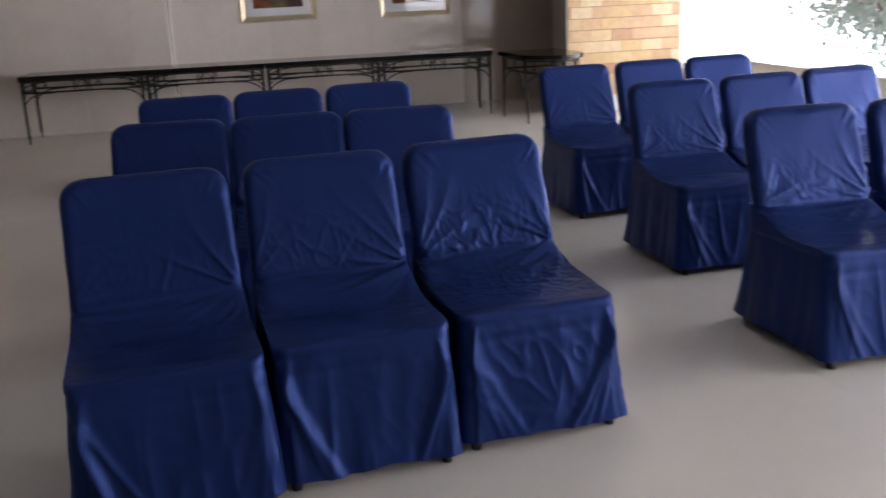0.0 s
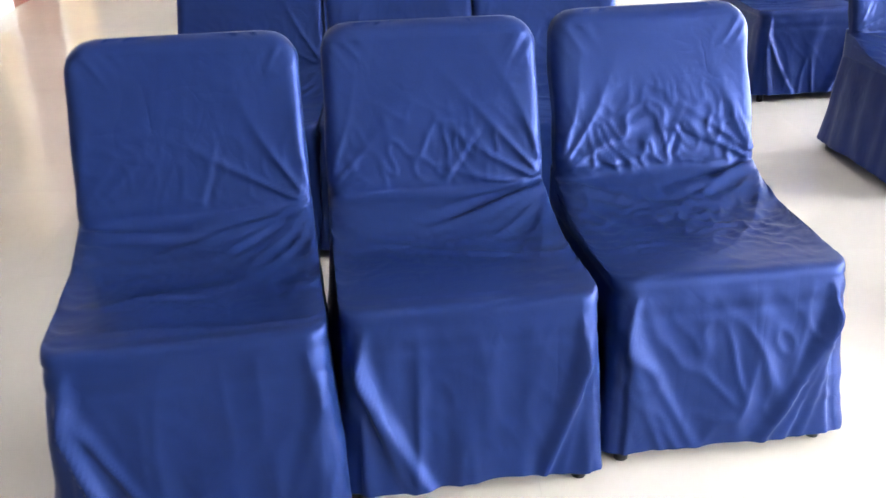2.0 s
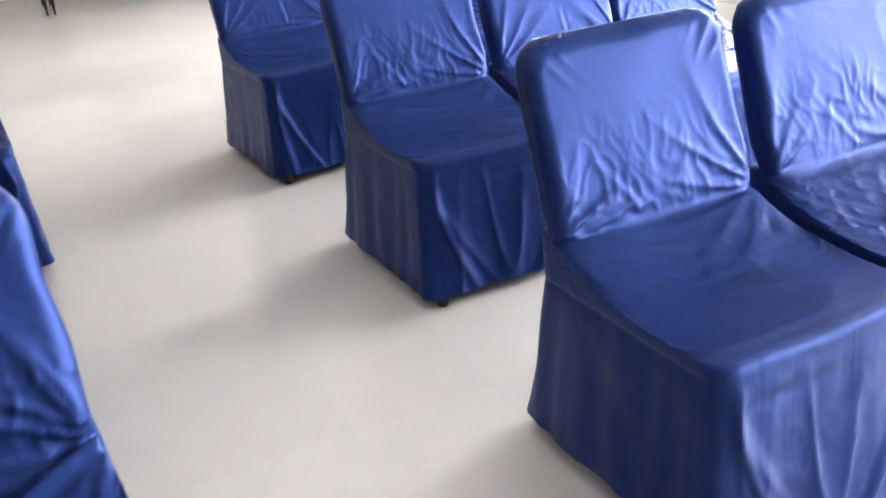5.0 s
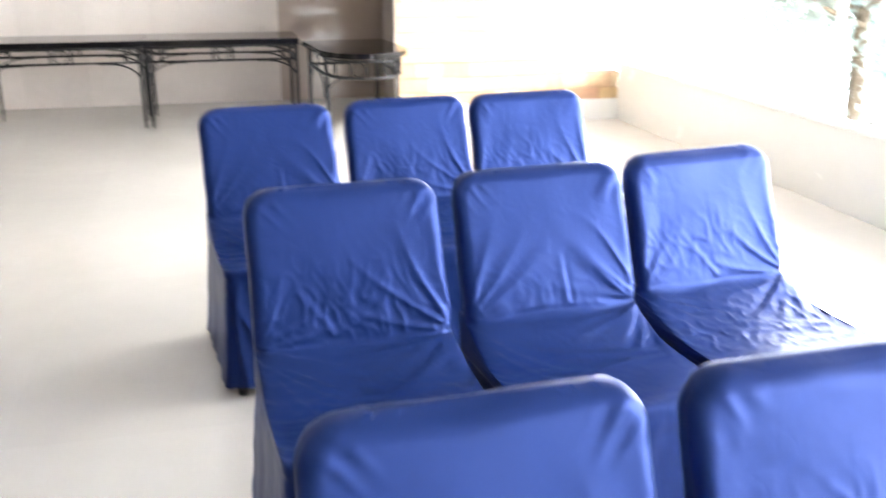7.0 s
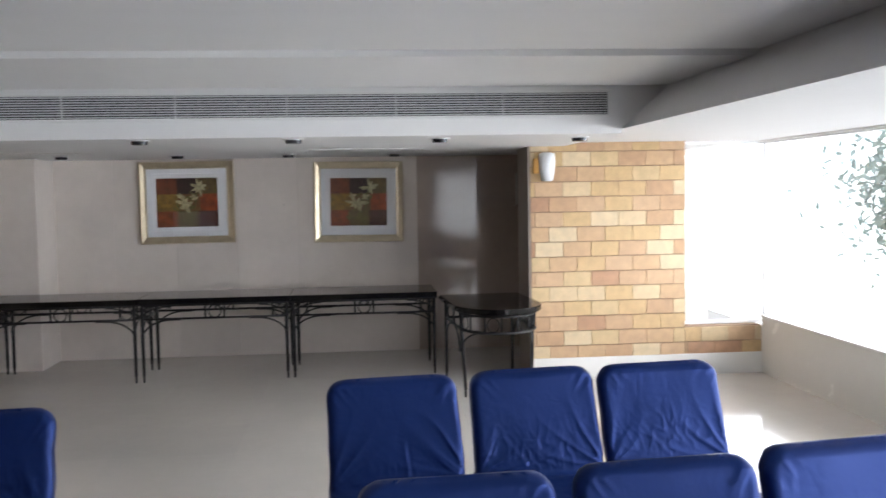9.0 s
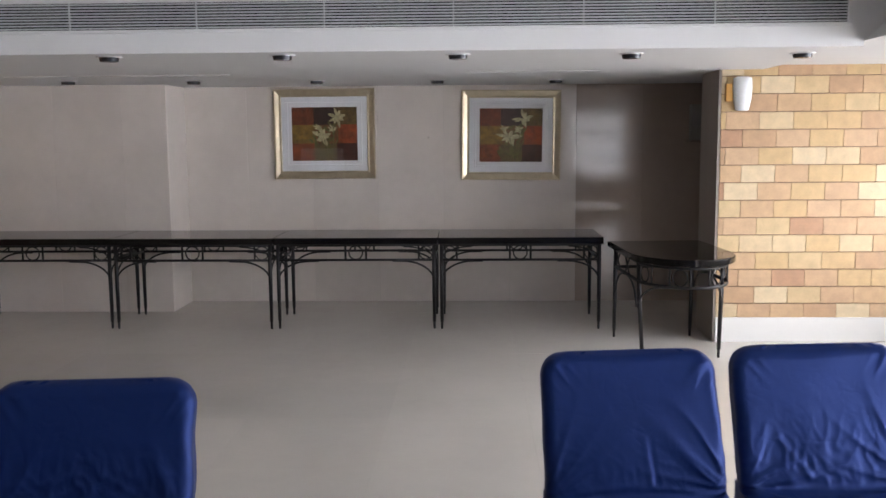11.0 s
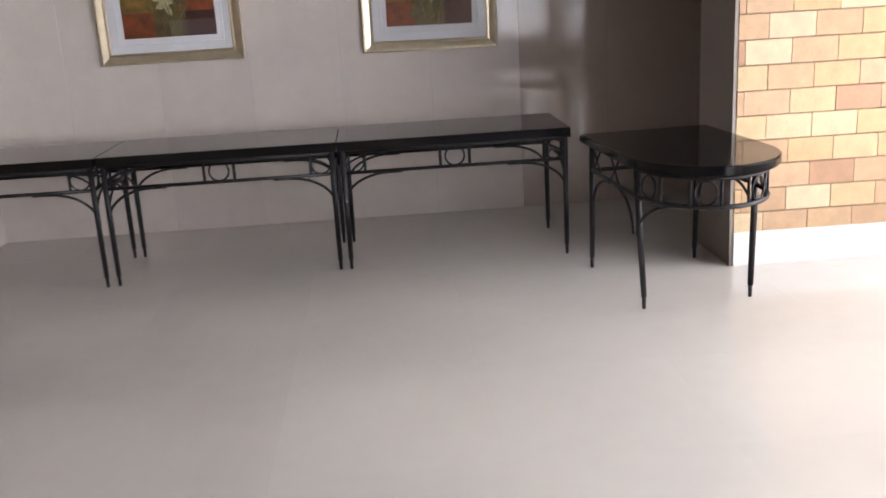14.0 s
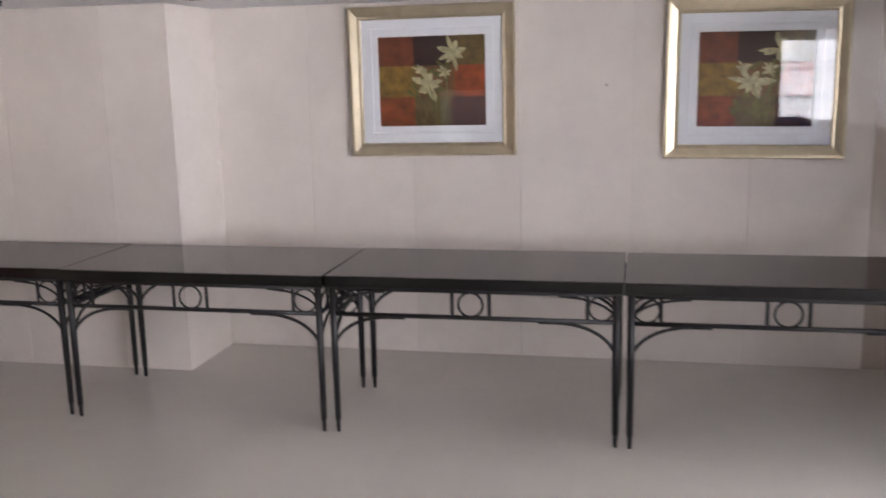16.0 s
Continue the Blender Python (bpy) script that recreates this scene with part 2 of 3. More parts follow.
def cover_mesh(seed, w, d, creased, full, strong):
    """The draped cloth: rings lofted from the hem over the seat and up the raked back."""
    rng = random.Random(seed)
    hw, yb0, yf0 = w / 2, 0.265 * d, -0.30 * d
    ytop, yj = 0.325 * d, 0.175 * d
    rings = []                                  # z front, z rear, y front, y rear, half width, corner radius, kind, share
    for i in range(46):                         # skirt, flaring towards the hem
        t = i / 45
        z = 0.038 + t * 0.394
        fl = (1 - t) ** 1.3
        roll = max(0, (t - 0.86) / 0.14) ** 2
        rings.append((z, z, yf0 + 0.040 * (1 - fl) + 0.006 * roll, yb0 + 0.065 * fl, hw * (full + 0.09 * fl) - 0.004 * roll, 0.042, "skirt", t))
    for i in range(1, 61):                      # seat: the front edge rolls over, the cloth runs back and lifts into the back
        t = i / 60
        a = min(1, t / 0.12) * math.pi / 2
        yf = yf0 + 0.046 + 0.022 * (1 - math.cos(a)) + (yj - yf0 - 0.068) * max(0, (t - 0.08) / 0.92)
        lift = max(0, (t - 0.55) / 0.45)
        zf = 0.432 + 0.038 * math.sin(a) - 0.010 * math.sin(t * math.pi) + 0.068 * lift ** 2.0
        rings.append((zf, 0.432 + 0.103 * t, yf, yb0 + 0.012 * t, hw * (full - 0.012 * t), 0.045, "seat", t))
    for i in range(1, 65):                      # back, raked, waisted above the seat, rounded at the top
        t = i / 64
        z = 0.538 + t * 0.397
        yf = yj + (ytop - 0.035 - yj) * t ** 0.95
        thick = 0.075 + 0.012 * math.sin(t * math.pi)
        hwid = hw * (full - 0.015 - 0.015 * min(1, t * 1.5))
        c = max(0.0, (t - 0.82) / 0.18)
        hwid -= 0.075 * (1 - math.sqrt(max(0, 1 - c * c)))
        if t > 0.93:
            q = (t - 0.93) / 0.07
            thick *= math.sqrt(max(0.03, 1 - q * q * 0.97))
            yf += (0.08 - thick) * 0.45
        rings.append((z, z, yf, yf + thick, hwid, 0.03 * min(1, thick / 0.06), "back", t))
    na, nb, nc = 82, 26, 6                      # points on the wide sides, the narrow sides, the corners
    verts, n = [], 0
    off = Vector((rng.uniform(0, 50), rng.uniform(0, 50), rng.uniform(0, 50)))
    amp = [rng.uniform(0.6, 1.2), rng.uniform(0.6, 1.2)]
    amp[strong] *= 1.7 if creased < 1 else 1.1
    fans = [[(rng.uniform(0.05, 0.75), rng.uniform(0.5, 1.0), rng.uniform(0.038, 0.06)) for _ in range(5)] for _ in range(2)]
    tug = [rng.uniform(0.8, 1.7), rng.uniform(0.8, 1.7)]
    pulls = []                                  # taut creases that start where the seat meets the back
    for _ in range(4):
        s = rng.choice((-1, 1))
        pulls.append((s * 0.93 * hw, rng.uniform(-0.03, 0.01), -s * hw * rng.uniform(-0.35, 0.35), rng.uniform(-0.15, -0.03), rng.uniform(0.003, 0.0055)))
    x0, r0 = rng.uniform(-0.6, 0.2) * hw, rng.uniform(-0.24, -0.14)
    pulls.append((x0, r0, x0 + 0.11, r0 - 0.012, 0.004))
    x0 = rng.uniform(-0.5, 0.5) * hw
    pulls.append((x0, 0.03, x0 + rng.uniform(-0.12, 0.12), 0.17, 0.003))

    def pulled(x, run):
        total = 0.0
        for xa, ra, xb, rb, tall in pulls:
            ex, er = xb - xa, rb - ra
            ln = math.hypot(ex, er)
            s = ((x - xa) * ex + (run - ra) * er) / (ln * ln)
            if -0.02 < s < 1:
                off_line = ((x - xa) * er - (run - ra) * ex) / ln / 0.009
                if abs(off_line) < 5:
                    total += tall * (1 - max(0, s)) ** 0.5 * (math.exp(-off_line ** 2) - 0.8 * math.exp(-(off_line - 1.7) ** 2))
        return total

    mid_w, spread = rng.uniform(0.04, 0.12), rng.uniform(0.07, 0.13)
    for zf, zb, yf, yb, h, r, kind, t in rings:
        r = min(r, (yb - yf) * 0.49, h * 0.49)
        pts = []

        def arc(cx, cy, a0):
            for k in range(nc):
                a = radians(a0 + 90 * k / (nc - 1))
                pts.append((cx + r * math.cos(a), cy + r * math.sin(a)))
        arc(-h + r, yf + r, 180)
        pts += [(-h + r + (2 * h - 2 * r) * k / na, yf) for k in range(1, na)]
        arc(h - r, yf + r, 270)
        pts += [(h, yf + r + (yb - yf - 2 * r) * k / nb) for k in range(1, nb)]
        arc(h - r, yb - r, 0)
        pts += [(h - r - (2 * h - 2 * r) * k / na, yb) for k in range(1, na)]
        arc(-h + r, yb - r, 90)
        pts += [(-h, yb - r - (yb - yf - 2 * r) * k / nb) for k in range(1, nb)]
        n = len(pts)
        cy = (yf + yb) / 2
        for x, y in pts:
            u = (y - yf) / max(1e-6, yb - yf)
            p = Vector((x, y, zf + (zb - zf) * u))
            nrm = Vector((x / h, (y - cy) / max(0.05, (yb - yf) / 2), 0)).normalized()
            q = p + off
            side = 0 if x < 0 else 1
            cx = abs(x) / h
            if kind == "skirt":
                k = 1 - t
                fold = (0.015 * noise.noise(Vector((q.x * 5, q.y * 5, q.z * 0.8))) + 0.011 * (ridge(Vector((q.x * 11, q.y * 11, q.z * 1.2))) - 0.4)) * k ** 0.6
                if u < 0.08:                    # folds that fan down from the front corners, and a pleat beside each
                    for slope, size, wide in fans[side]:
                        line = 0.92 - slope * k ** 1.3
                        fold += amp[side] * 0.012 * size * math.exp(-((cx - line) / wide) ** 2) * min(1, k * 3) * (1 - 0.4 * k)
                    short = min(1, k * 14) * max(0, 1 - k / 0.45)
                    fold -= amp[side] * 0.014 * math.exp(-((cx - 0.91) / 0.028) ** 2) * short
                    fold += amp[side] * 0.009 * math.exp(-((cx - 0.84) / 0.03) ** 2) * short
                    fold -= amp[side] * 0.010 * math.exp(-((cx - 0.88) / 0.04) ** 2) * min(1, k * 2.2)
                    fold -= 0.004 * math.exp(-((k - 0.13) / 0.04) ** 2)
                    fold += creased * 0.004 * ridge(Vector((q.x * 14 + q.z * 6, q.z * 10, 0.3))) * math.sin(math.pi * t)
                p += nrm * (fold + 0.002 * noise.noise(q * 16))
                p.z += 0.014 * noise.noise(Vector((q.x * 4, q.y * 4, 3.3))) * k
            else:
                run = -(1 - t) * 0.45 if kind == "seat" else t * 0.42
                dx, ds = (1 - cx) * h, run
                rad = math.hypot(dx, ds)
                fan = ridge(Vector((math.atan2(ds, dx + 0.01) * 2.6 + off.x, side * 7.0, rad * 1.5)), 2.6, 2) * math.exp(-(rad / 0.23) ** 2) * min(1, rad / 0.05) * tug[side]
                if kind == "seat":
                    cr = creased * ridge(Vector((q.x * 17 + run * 13, run * 31 - q.x * 9, 0.7 + off.z)), 2.8, 2) * math.exp(-((run + 0.16) / 0.16) ** 2)
                    lineup = ridge(Vector((q.x * 2.2 + run * 3, run * 9, off.y)), 2.8, 3)
                    if u < 0.6:
                        p.z += 0.007 * noise.noise(q * 4.5) + pulled(x, run) - 0.0025 * math.exp(-((t - 0.125) / 0.02) ** 2) - 0.004 * math.exp(-((t - 0.98) / 0.03) ** 2) + 0.0047 * cr + 0.006 * fan + 0.004 * lineup * math.sin(t * math.pi)
                else:
                    env = math.exp(-((run - mid_w) / spread) ** 2)
                    cr = creased * ridge(Vector((q.x * 27 + run * 11 + 1.5 * noise.noise(q * 7), run * 15 - q.x * 6, off.y)), 2.7, 2) * env * (0.35 + 0.65 * max(0, min(1, 0.5 + 1.6 * noise.noise(q * 3.5))))
                    top = 0.009 * ridge(Vector((q.x * 22 + run * 16 * (1 if x < 0 else -1), run * 6, off.z)), 2.4, 2) * max(0, (t - 0.7) / 0.3) * math.exp(-((cx - 0.8) / 0.2) ** 2)
                    amt = 0.007 * cr + (pulled(x, run) if y < cy else 0) - 0.004 * math.exp(-(t / 0.04) ** 2) + 0.007 * fan + top + 0.005 * noise.noise(q * 5)
                    p.y += (-amt if y < cy else amt) * (1 if t < 0.93 else 0.3)
                    p.z += 0.006 * noise.noise(Vector((q.x * 6, 1.1, 0))) * t ** 4
                    p.x += 0.005 * noise.noise(Vector((0, q.z * 9, q.x))) * (1 if t < 0.9 else 0.2)
            verts.append(p)
    faces = [(r * n + k, r * n + (k + 1) % n, (r + 1) * n + (k + 1) % n, (r + 1) * n + k) for r in range(len(rings) - 1) for k in range(n)]
    mid = sum(verts[-n:], Vector()) / n
    base = len(verts) - n
    verts.append(mid + Vector((0, 0, 0.002)))
    faces += [(base + k, base + (k + 1) % n, len(verts) - 1) for k in range(n)]
    me = bpy.data.meshes.new("cover")
    me.from_pydata([tuple(v) for v in verts], [], faces)
    me.materials.append(M_CLOTH)
    me.shade_smooth()
    return me


def covered_chair(seed, w, d, creased, label, full, strong):
    chair = tagged(new("banquet_chair"), label, "chair")
    cover = new("slip_cover", cover_mesh(seed, w, d, creased, full, strong))
    cover.parent = chair
    cover["label"] = "navy satin slip cover with soft creases"
    for sx in (-1, 1):
        for y in (-0.262 * d, 0.275 * d):
            bm = bmesh.new()
            x = sx * (w / 2 - 0.040)
            tube(bm, [(x, y, 0.0), (x, y, 0.018), (x - sx * 0.006, y * 0.97, 0.05), (x - sx * 0.06, y * 0.72, 0.30)], [0.017, 0.018, 0.0135, 0.0115], 10)
            part("leg", bm, M_FOOT, chair, "black tapered metal leg with a glide", True)
    bm = bmesh.new()
    box(bm, -w / 2 + 0.075, -0.225 * d, 0.030, w / 2 - 0.075, -0.205 * d, 0.050, 0.003)
    part("stretcher", bm, M_FOOT, chair)
    return chair


LBL = "banquet chair in a %s navy satin cover, black feet"
KINDS_L = [covered_chair(s, 0.572, 1.13, c, LBL % a, 0.985, 1 if s == 3 else 0) for s, c, a in ((1, 0.35, "smooth"), (2, 0.5, "lightly creased"), (3, 1.3, "crumpled"))]
KINDS_R = [covered_chair(s, 0.56, 1.11, c, LBL % a, 0.985, s % 2) for s, c, a in ((11, 0.5, "creased"), (12, 0.95, "wrinkled"), (13, 0.3, "softly creased"))]
SEATS_L = [(0, -1.645, -9.60, 7), (1, -1.06, -9.482, 6), (2, -0.465, -9.37, 7),
           (0, -1.735, -8.20, -1), (2, -1.17, -8.22, 0), (1, -0.62, -8.22, 1),
           (1, -1.71, -7.01, 5), (0, -1.16, -6.92, 5), (2, -0.595, -6.83, 4)]
SEATS_R = [(0, 1.03, -9.12, 3), (1, 1.625, -9.10, 2), (2, 2.20, -9.07, 3),
           (0, 1.02, -7.82, 4), (2, 1.617, -7.745, 5), (1, 2.21, -7.63, 8),
           (2, 0.912, -6.465, 6), (0, 1.50, -6.385, 6), (1, 2.05, -6.345, 5)]
for kinds, seats, group in ((KINDS_L, SEATS_L, "chairs of the west block"), (KINDS_R, SEATS_R, "chairs of the aisle block")):
    used = set()
    for k, x, y, rz in seats:
        m = pose(x, y, 0, 0, 0, rz)
        if k in used:
            ob = copy_thing(kinds[k], m)
        else:
            ob = kinds[k]
            ob.matrix_basis = m
            used.add(k)
        tagged(ob, group=group)


# ---- buffet tables ----
def quarter(cx, cz, rx, rz, a0, a1, y, n=9):
    return [(cx + rx * math.cos(radians(a0 + (a1 - a0) * i / n)), y, cz + rz * math.sin(radians(a0 + (a1 - a0) * i / n))) for i in range(n + 1)]


def apron(bm, length, put):
    """One side's ironwork in local x 0..length and z, laid into place by put((x, z))."""
    def bar(pts, r=0.008):
        tube(bm, [put(x, z) for x, z in pts], r, 6)
    bar([(0, 0.695), (length, 0.695)], 0.009)
    bar([(0, 0.575), (length, 0.575)], 0.011)
    for s in (0, 1):
        f = (lambda v: v) if s == 0 else (lambda v: length - v)
        bar([(f(0.125), 0.575), (f(0.125), 0.695)])
        bar([(f(0.05 + 0.06 + 0.055 * math.cos(a)) - (0.045 if s == 0 else -0.045), 0.635 + 0.055 * math.sin(a)) for a in (math.tau * i / 16 for i in range(17))], 0.005)
        bar([(f(0.26 - 0.26 * math.cos(radians(a))), 0.40 + 0.165 * math.sin(radians(a))) for a in range(0, 91, 9)], 0.008)
        bar([(f(0.26), 0.565), (f(0.34), 0.565)], 0.008)
        bar([(f(0.25 - 0.25 * math.cos(radians(a))), 0.58 + 0.105 * math.sin(radians(a))) for a in range(0, 91, 9)], 0.006)
    if length > 0.9:
        c = length / 2
        for dx in (-0.085, 0.085):
            bar([(c + dx, 0.575), (c + dx, 0.695)], 0.009)
        bar([(c + 0.056 * math.cos(a), 0.635 + 0.056 * math.sin(a)) for a in (math.tau * i / 20 for i in range(21))], 0.006)


def iron_leg(bm, x, y, lx, ly):
    tube(bm, [(x + lx, y + ly, 0.715), (x + lx * 0.6, y + ly * 0.6, 0.40), (x, y, 0.06)], [0.0165, 0.0165, 0.0145], 10)
    tube(bm, [(x, y, 0.062), (x, y, 0.0)], [0.011, 0.0095], 10)
    return bm


def buffet_table(x0, y0, x1, y1):
    t = tagged(new("buffet_table"), "long buffet table, black granite top on scrolled black iron frame", "table", "buffet tables along the wall")
    cx, cy = (x0 + x1) / 2, (y0 + y1) / 2
    t.location = (cx, cy, 0)
    hx, hy = (x1 - x0) / 2, (y1 - y0) / 2
    bm = bmesh.new()
    box(bm, -hx + 0.005, -hy, 0.708, hx - 0.005, hy, 0.76, 0.004)
    part("tabletop", bm, M_GRANITE, t, "polished black granite slab")
    bm = bmesh.new()
    # added plate: its black stands for the dark in the seams between tables
    box(bm, -hx + 0.0005, -hy + 0.012, 0.7005, hx - 0.0005, hy - 0.012, 0.7075, 0.001)
    part("seam_backing", bm, M_BLACK, t, "thin black plate added under the slab to darken the table seams")
    lx, ly = hx - 0.035, hy - 0.03
    for sy in (-1, 1):
        bm = bmesh.new()
        apron(bm, 2 * lx, lambda x, z: (x - lx, sy * ly, z))
        part("apron_long", bm, M_BLACK, t, "iron rails with circle motif and curved brackets", True)
    for sx in (-1, 1):
        bm = bmesh.new()
        apron(bm, 2 * ly, lambda x, z: (sx * lx, x - ly, z))
        part("apron_short", bm, M_BLACK, t, "iron rails with curved brackets", True)
        for sy in (-1, 1):
            part("leg", iron_leg(bmesh.new(), sx * lx, sy * ly, 0, 0), M_BLACK, t, "", True)
    return t


first = buffet_table(0.108, -1.335, 1.468, -0.645)
for i, dy in ((1, 0.004), (2, -0.006), (3, 0.01)):
    copy_thing(first, pose(0.788 - 1.354 * i, -0.990 + dy, 0, 0, 0, (0.15, -0.3, 0.2)[i - 1]))

end = tagged(new("end_table"), "rounded end table, black granite top on scrolled iron frame", "table")
end.matrix_basis = pose(1.85, -2.09, 0, 0, 0, 4)


def outline(inset, n=22):
    """A straight back with parallel sides that run into a half round front."""
    w, back, shoulder, front = 0.362 - inset, 0.50 - inset, -0.24, -0.68 + inset
    pts = [(-w, back), (-w, 0.13), (-w, shoulder)]
    pts += [(-w * math.cos(math.pi * i / n), shoulder + (front - shoulder) * math.sin(math.pi * i / n)) for i in range(1, n)]
    return pts + [(w, shoulder), (w, 0.13), (w, back)]


bm = bmesh.new()
lo = [bm.verts.new((x, y, 0.715)) for x, y in outline(0.0, 72)]
face = bm.faces.new(lo)
up = bmesh.ops.extrude_face_region(bm, geom=[face])["geom"]
for v in up:
    if isinstance(v, bmesh.types.BMVert):
        v.co.z = 0.76
bmesh.ops.recalc_face_normals(bm, faces=bm.faces)
bmesh.ops.bevel(bm, geom=[e for e in bm.edges if abs(e.verts[0].co.z - e.verts[1].co.z) < 1e-4], offset=0.007, segments=2, affect="EDGES")
part("tabletop", bm, M_GRANITE, end, "polished black granite, half-round front")
ring = outline(0.055)
for z, r in ((0.695, 0.009), (0.565, 0.012)):
    bm = bmesh.new()
    tube(bm, [(x, y, z) for x, y in ring] + [(ring[0][0], ring[0][1], z)], r, 8)
    part("hoop_rail", bm, M_BLACK, end, "bent iron rail following the top", True)
LEGS = [(-0.305, 0.485, 0, -0.03), (-0.272, -0.27, -0.03, 0.02), (0.285, -0.25, 0.02, 0.02), (0.298, 0.48, 0, -0.03)]
for x, y, lx, ly in LEGS:
    part("leg", iron_leg(bmesh.new(), x, y, lx, ly), M_BLACK, end, "", True)
for (xa, ya), (xb, yb) in (((-0.305, 0.44), (-0.307, 0.14)), ((-0.307, -0.22), (-0.307, 0.05)), ((-0.30, -0.25), (-0.17, -0.54)), ((0.30, -0.23), (0.17, -0.54)), ((0.307, -0.22), (0.307, 0.05)), ((0.305, 0.44), (0.307, 0.14))):
    bm = bmesh.new()
    tube(bm, [(xa + (xb - xa) * (1 - math.cos(radians(a))), ya + (yb - ya) * (1 - math.cos(radians(a))), 0.37 + 0.185 * math.sin(radians(a))) for a in range(0, 91, 9)], 0.008, 6)
    part("bracket", bm, M_BLACK, end, "", True)
for i in range(3, len(ring) - 3, 3):
    x, y = ring[i]
    bm = bmesh.new()
    tube(bm, [(x, y, 0.565), (x, y, 0.695)], 0.008, 6)
    part("baluster", bm, M_BLACK, end, "", True)
for i in (4, 10, 16, 22):
    i = min(i, len(ring) - 4)
    a, b = Vector((*ring[i], 0)), Vector((*ring[i + 1], 0))
    d, c = (b - a).normalized(), (a + b) / 2 + Vector((0, 0, 0.63))
    bm = bmesh.new()
    tube(bm, [c + d * 0.05 * math.cos(q) + Vector((0, 0, 0.055 * math.sin(q))) for q in (math.tau * k / 16 for k in range(17))], 0.005, 6)
    part("circle_motif", bm, M_BLACK, end, "", True)
for s in (-1, 1):
    for y0, y1 in ((0.42, 0.30), (0.12, 0.0)):
        bm = bmesh.new()
        tube(bm, [(s * 0.307, y0, 0.575), (s * 0.307, y1, 0.69)], 0.006, 6)
        tube(bm, [(s * 0.307, y1, 0.575), (s * 0.307, y0, 0.69)], 0.006, 6)
        part("cross_bar", bm, M_BLACK, end, "", True)

# ---- pictures ----
M_GOLD = mat("champagne_gilt_frame", (0.55, 0.47, 0.33), 0.32, metal=0.75, vary=0.12, scale=18, bump=0.1, bscale=120)
M_MAT = mat("white_mount_board", (0.78, 0.79, 0.82), 0.7, vary=0.02, scale=20)
M_LILY = mat("painted_lily_cream", (0.44, 0.40, 0.23), 0.6, vary=0.6, scale=34, bscale=200)
M_STEM = mat("painted_olive_stems", (0.12, 0.11, 0.03), 0.6, vary=0.6, scale=34, bscale=200)
FIELDS = [mat("painted_field_" + n, c, 0.6, vary=0.7, scale=16, bscale=70) for n, c in (
    ("rust", (0.15, 0.036, 0.014)), ("plum", (0.030, 0.011, 0.010)), ("olive", (0.115, 0.078, 0.022)),
    ("gold", (0.21, 0.125, 0.022)), ("tan", (0.15, 0.07, 0.022)), ("orange", (0.26, 0.052, 0.012)),
    ("brick", (0.20, 0.048, 0.014)), ("khaki", (0.11, 0.08, 0.03)), ("wine", (0.055, 0.011, 0.008)))]
M_GLASS = bpy.data.materials.new("clear_glass")
M_GLASS.use_nodes = True
gn, gl = M_GLASS.node_tree.nodes, M_GLASS.node_tree.links
gn.clear()
g_out, g_mix, g_lw, g_tr, g_gl, g_pw, g_ad = (gn.new("ShaderNode" + k) for k in ("OutputMaterial", "MixShader", "LayerWeight", "BsdfTransparent", "BsdfGlossy", "Math", "Math"))
g_lw.inputs["Blend"].default_value = 0.5
g_pw.operation, g_pw.inputs[1].default_value = "POWER", 5.0
g_ad.operation, g_ad.inputs[1].default_value, g_ad.inputs[2].default_value = "MULTIPLY_ADD", 0.9, 0.045
g_gl.inputs["Roughness"].default_value = 0.02
gl.new(g_lw.outputs["Facing"], g_pw.inputs[0])
gl.new(g_pw.outputs[0], g_ad.inputs[0])
gl.new(g_ad.outputs[0], g_mix.inputs[0])
gl.new(g_tr.outputs[0], g_mix.inputs[1])
gl.new(g_gl.outputs[0], g_mix.inputs[2])
gl.new(g_mix.outputs[0], g_out.inputs[0])


def moulding(bm, w, h, profile):
    """A mitred frame: profile points (inset from the outer edge, depth towards the room)."""
    rows = []
    for inset, depth in profile:
        a, b = w / 2 - inset, h / 2 - inset
        rows.append([bm.verts.new((x, -depth, z)) for x, z in ((-a, -b), (a, -b), (a, b), (-a, b))])
    for p, q in zip(rows, rows[1:]):
        for k in range(4):
            bm.faces.new((p[k], p[(k + 1) % 4], q[(k + 1) % 4], q[k]))
    return bm


def petal(bm, x, z, ang, length, width, y):
    a = radians(ang)
    ax, az = math.cos(a), math.sin(a)
    pts = [(0, 0), (0.3, 0.42), (0.6, 0.5), (0.85, 0.28), (1, 0), (0.85, -0.25), (0.55, -0.5), (0.25, -0.4)]
    bm.faces.new([bm.verts.new((x + ax * u * length - az * v * width, y - 0.0006 * v, z + az * u * length + ax * v * width)) for u, v in pts])


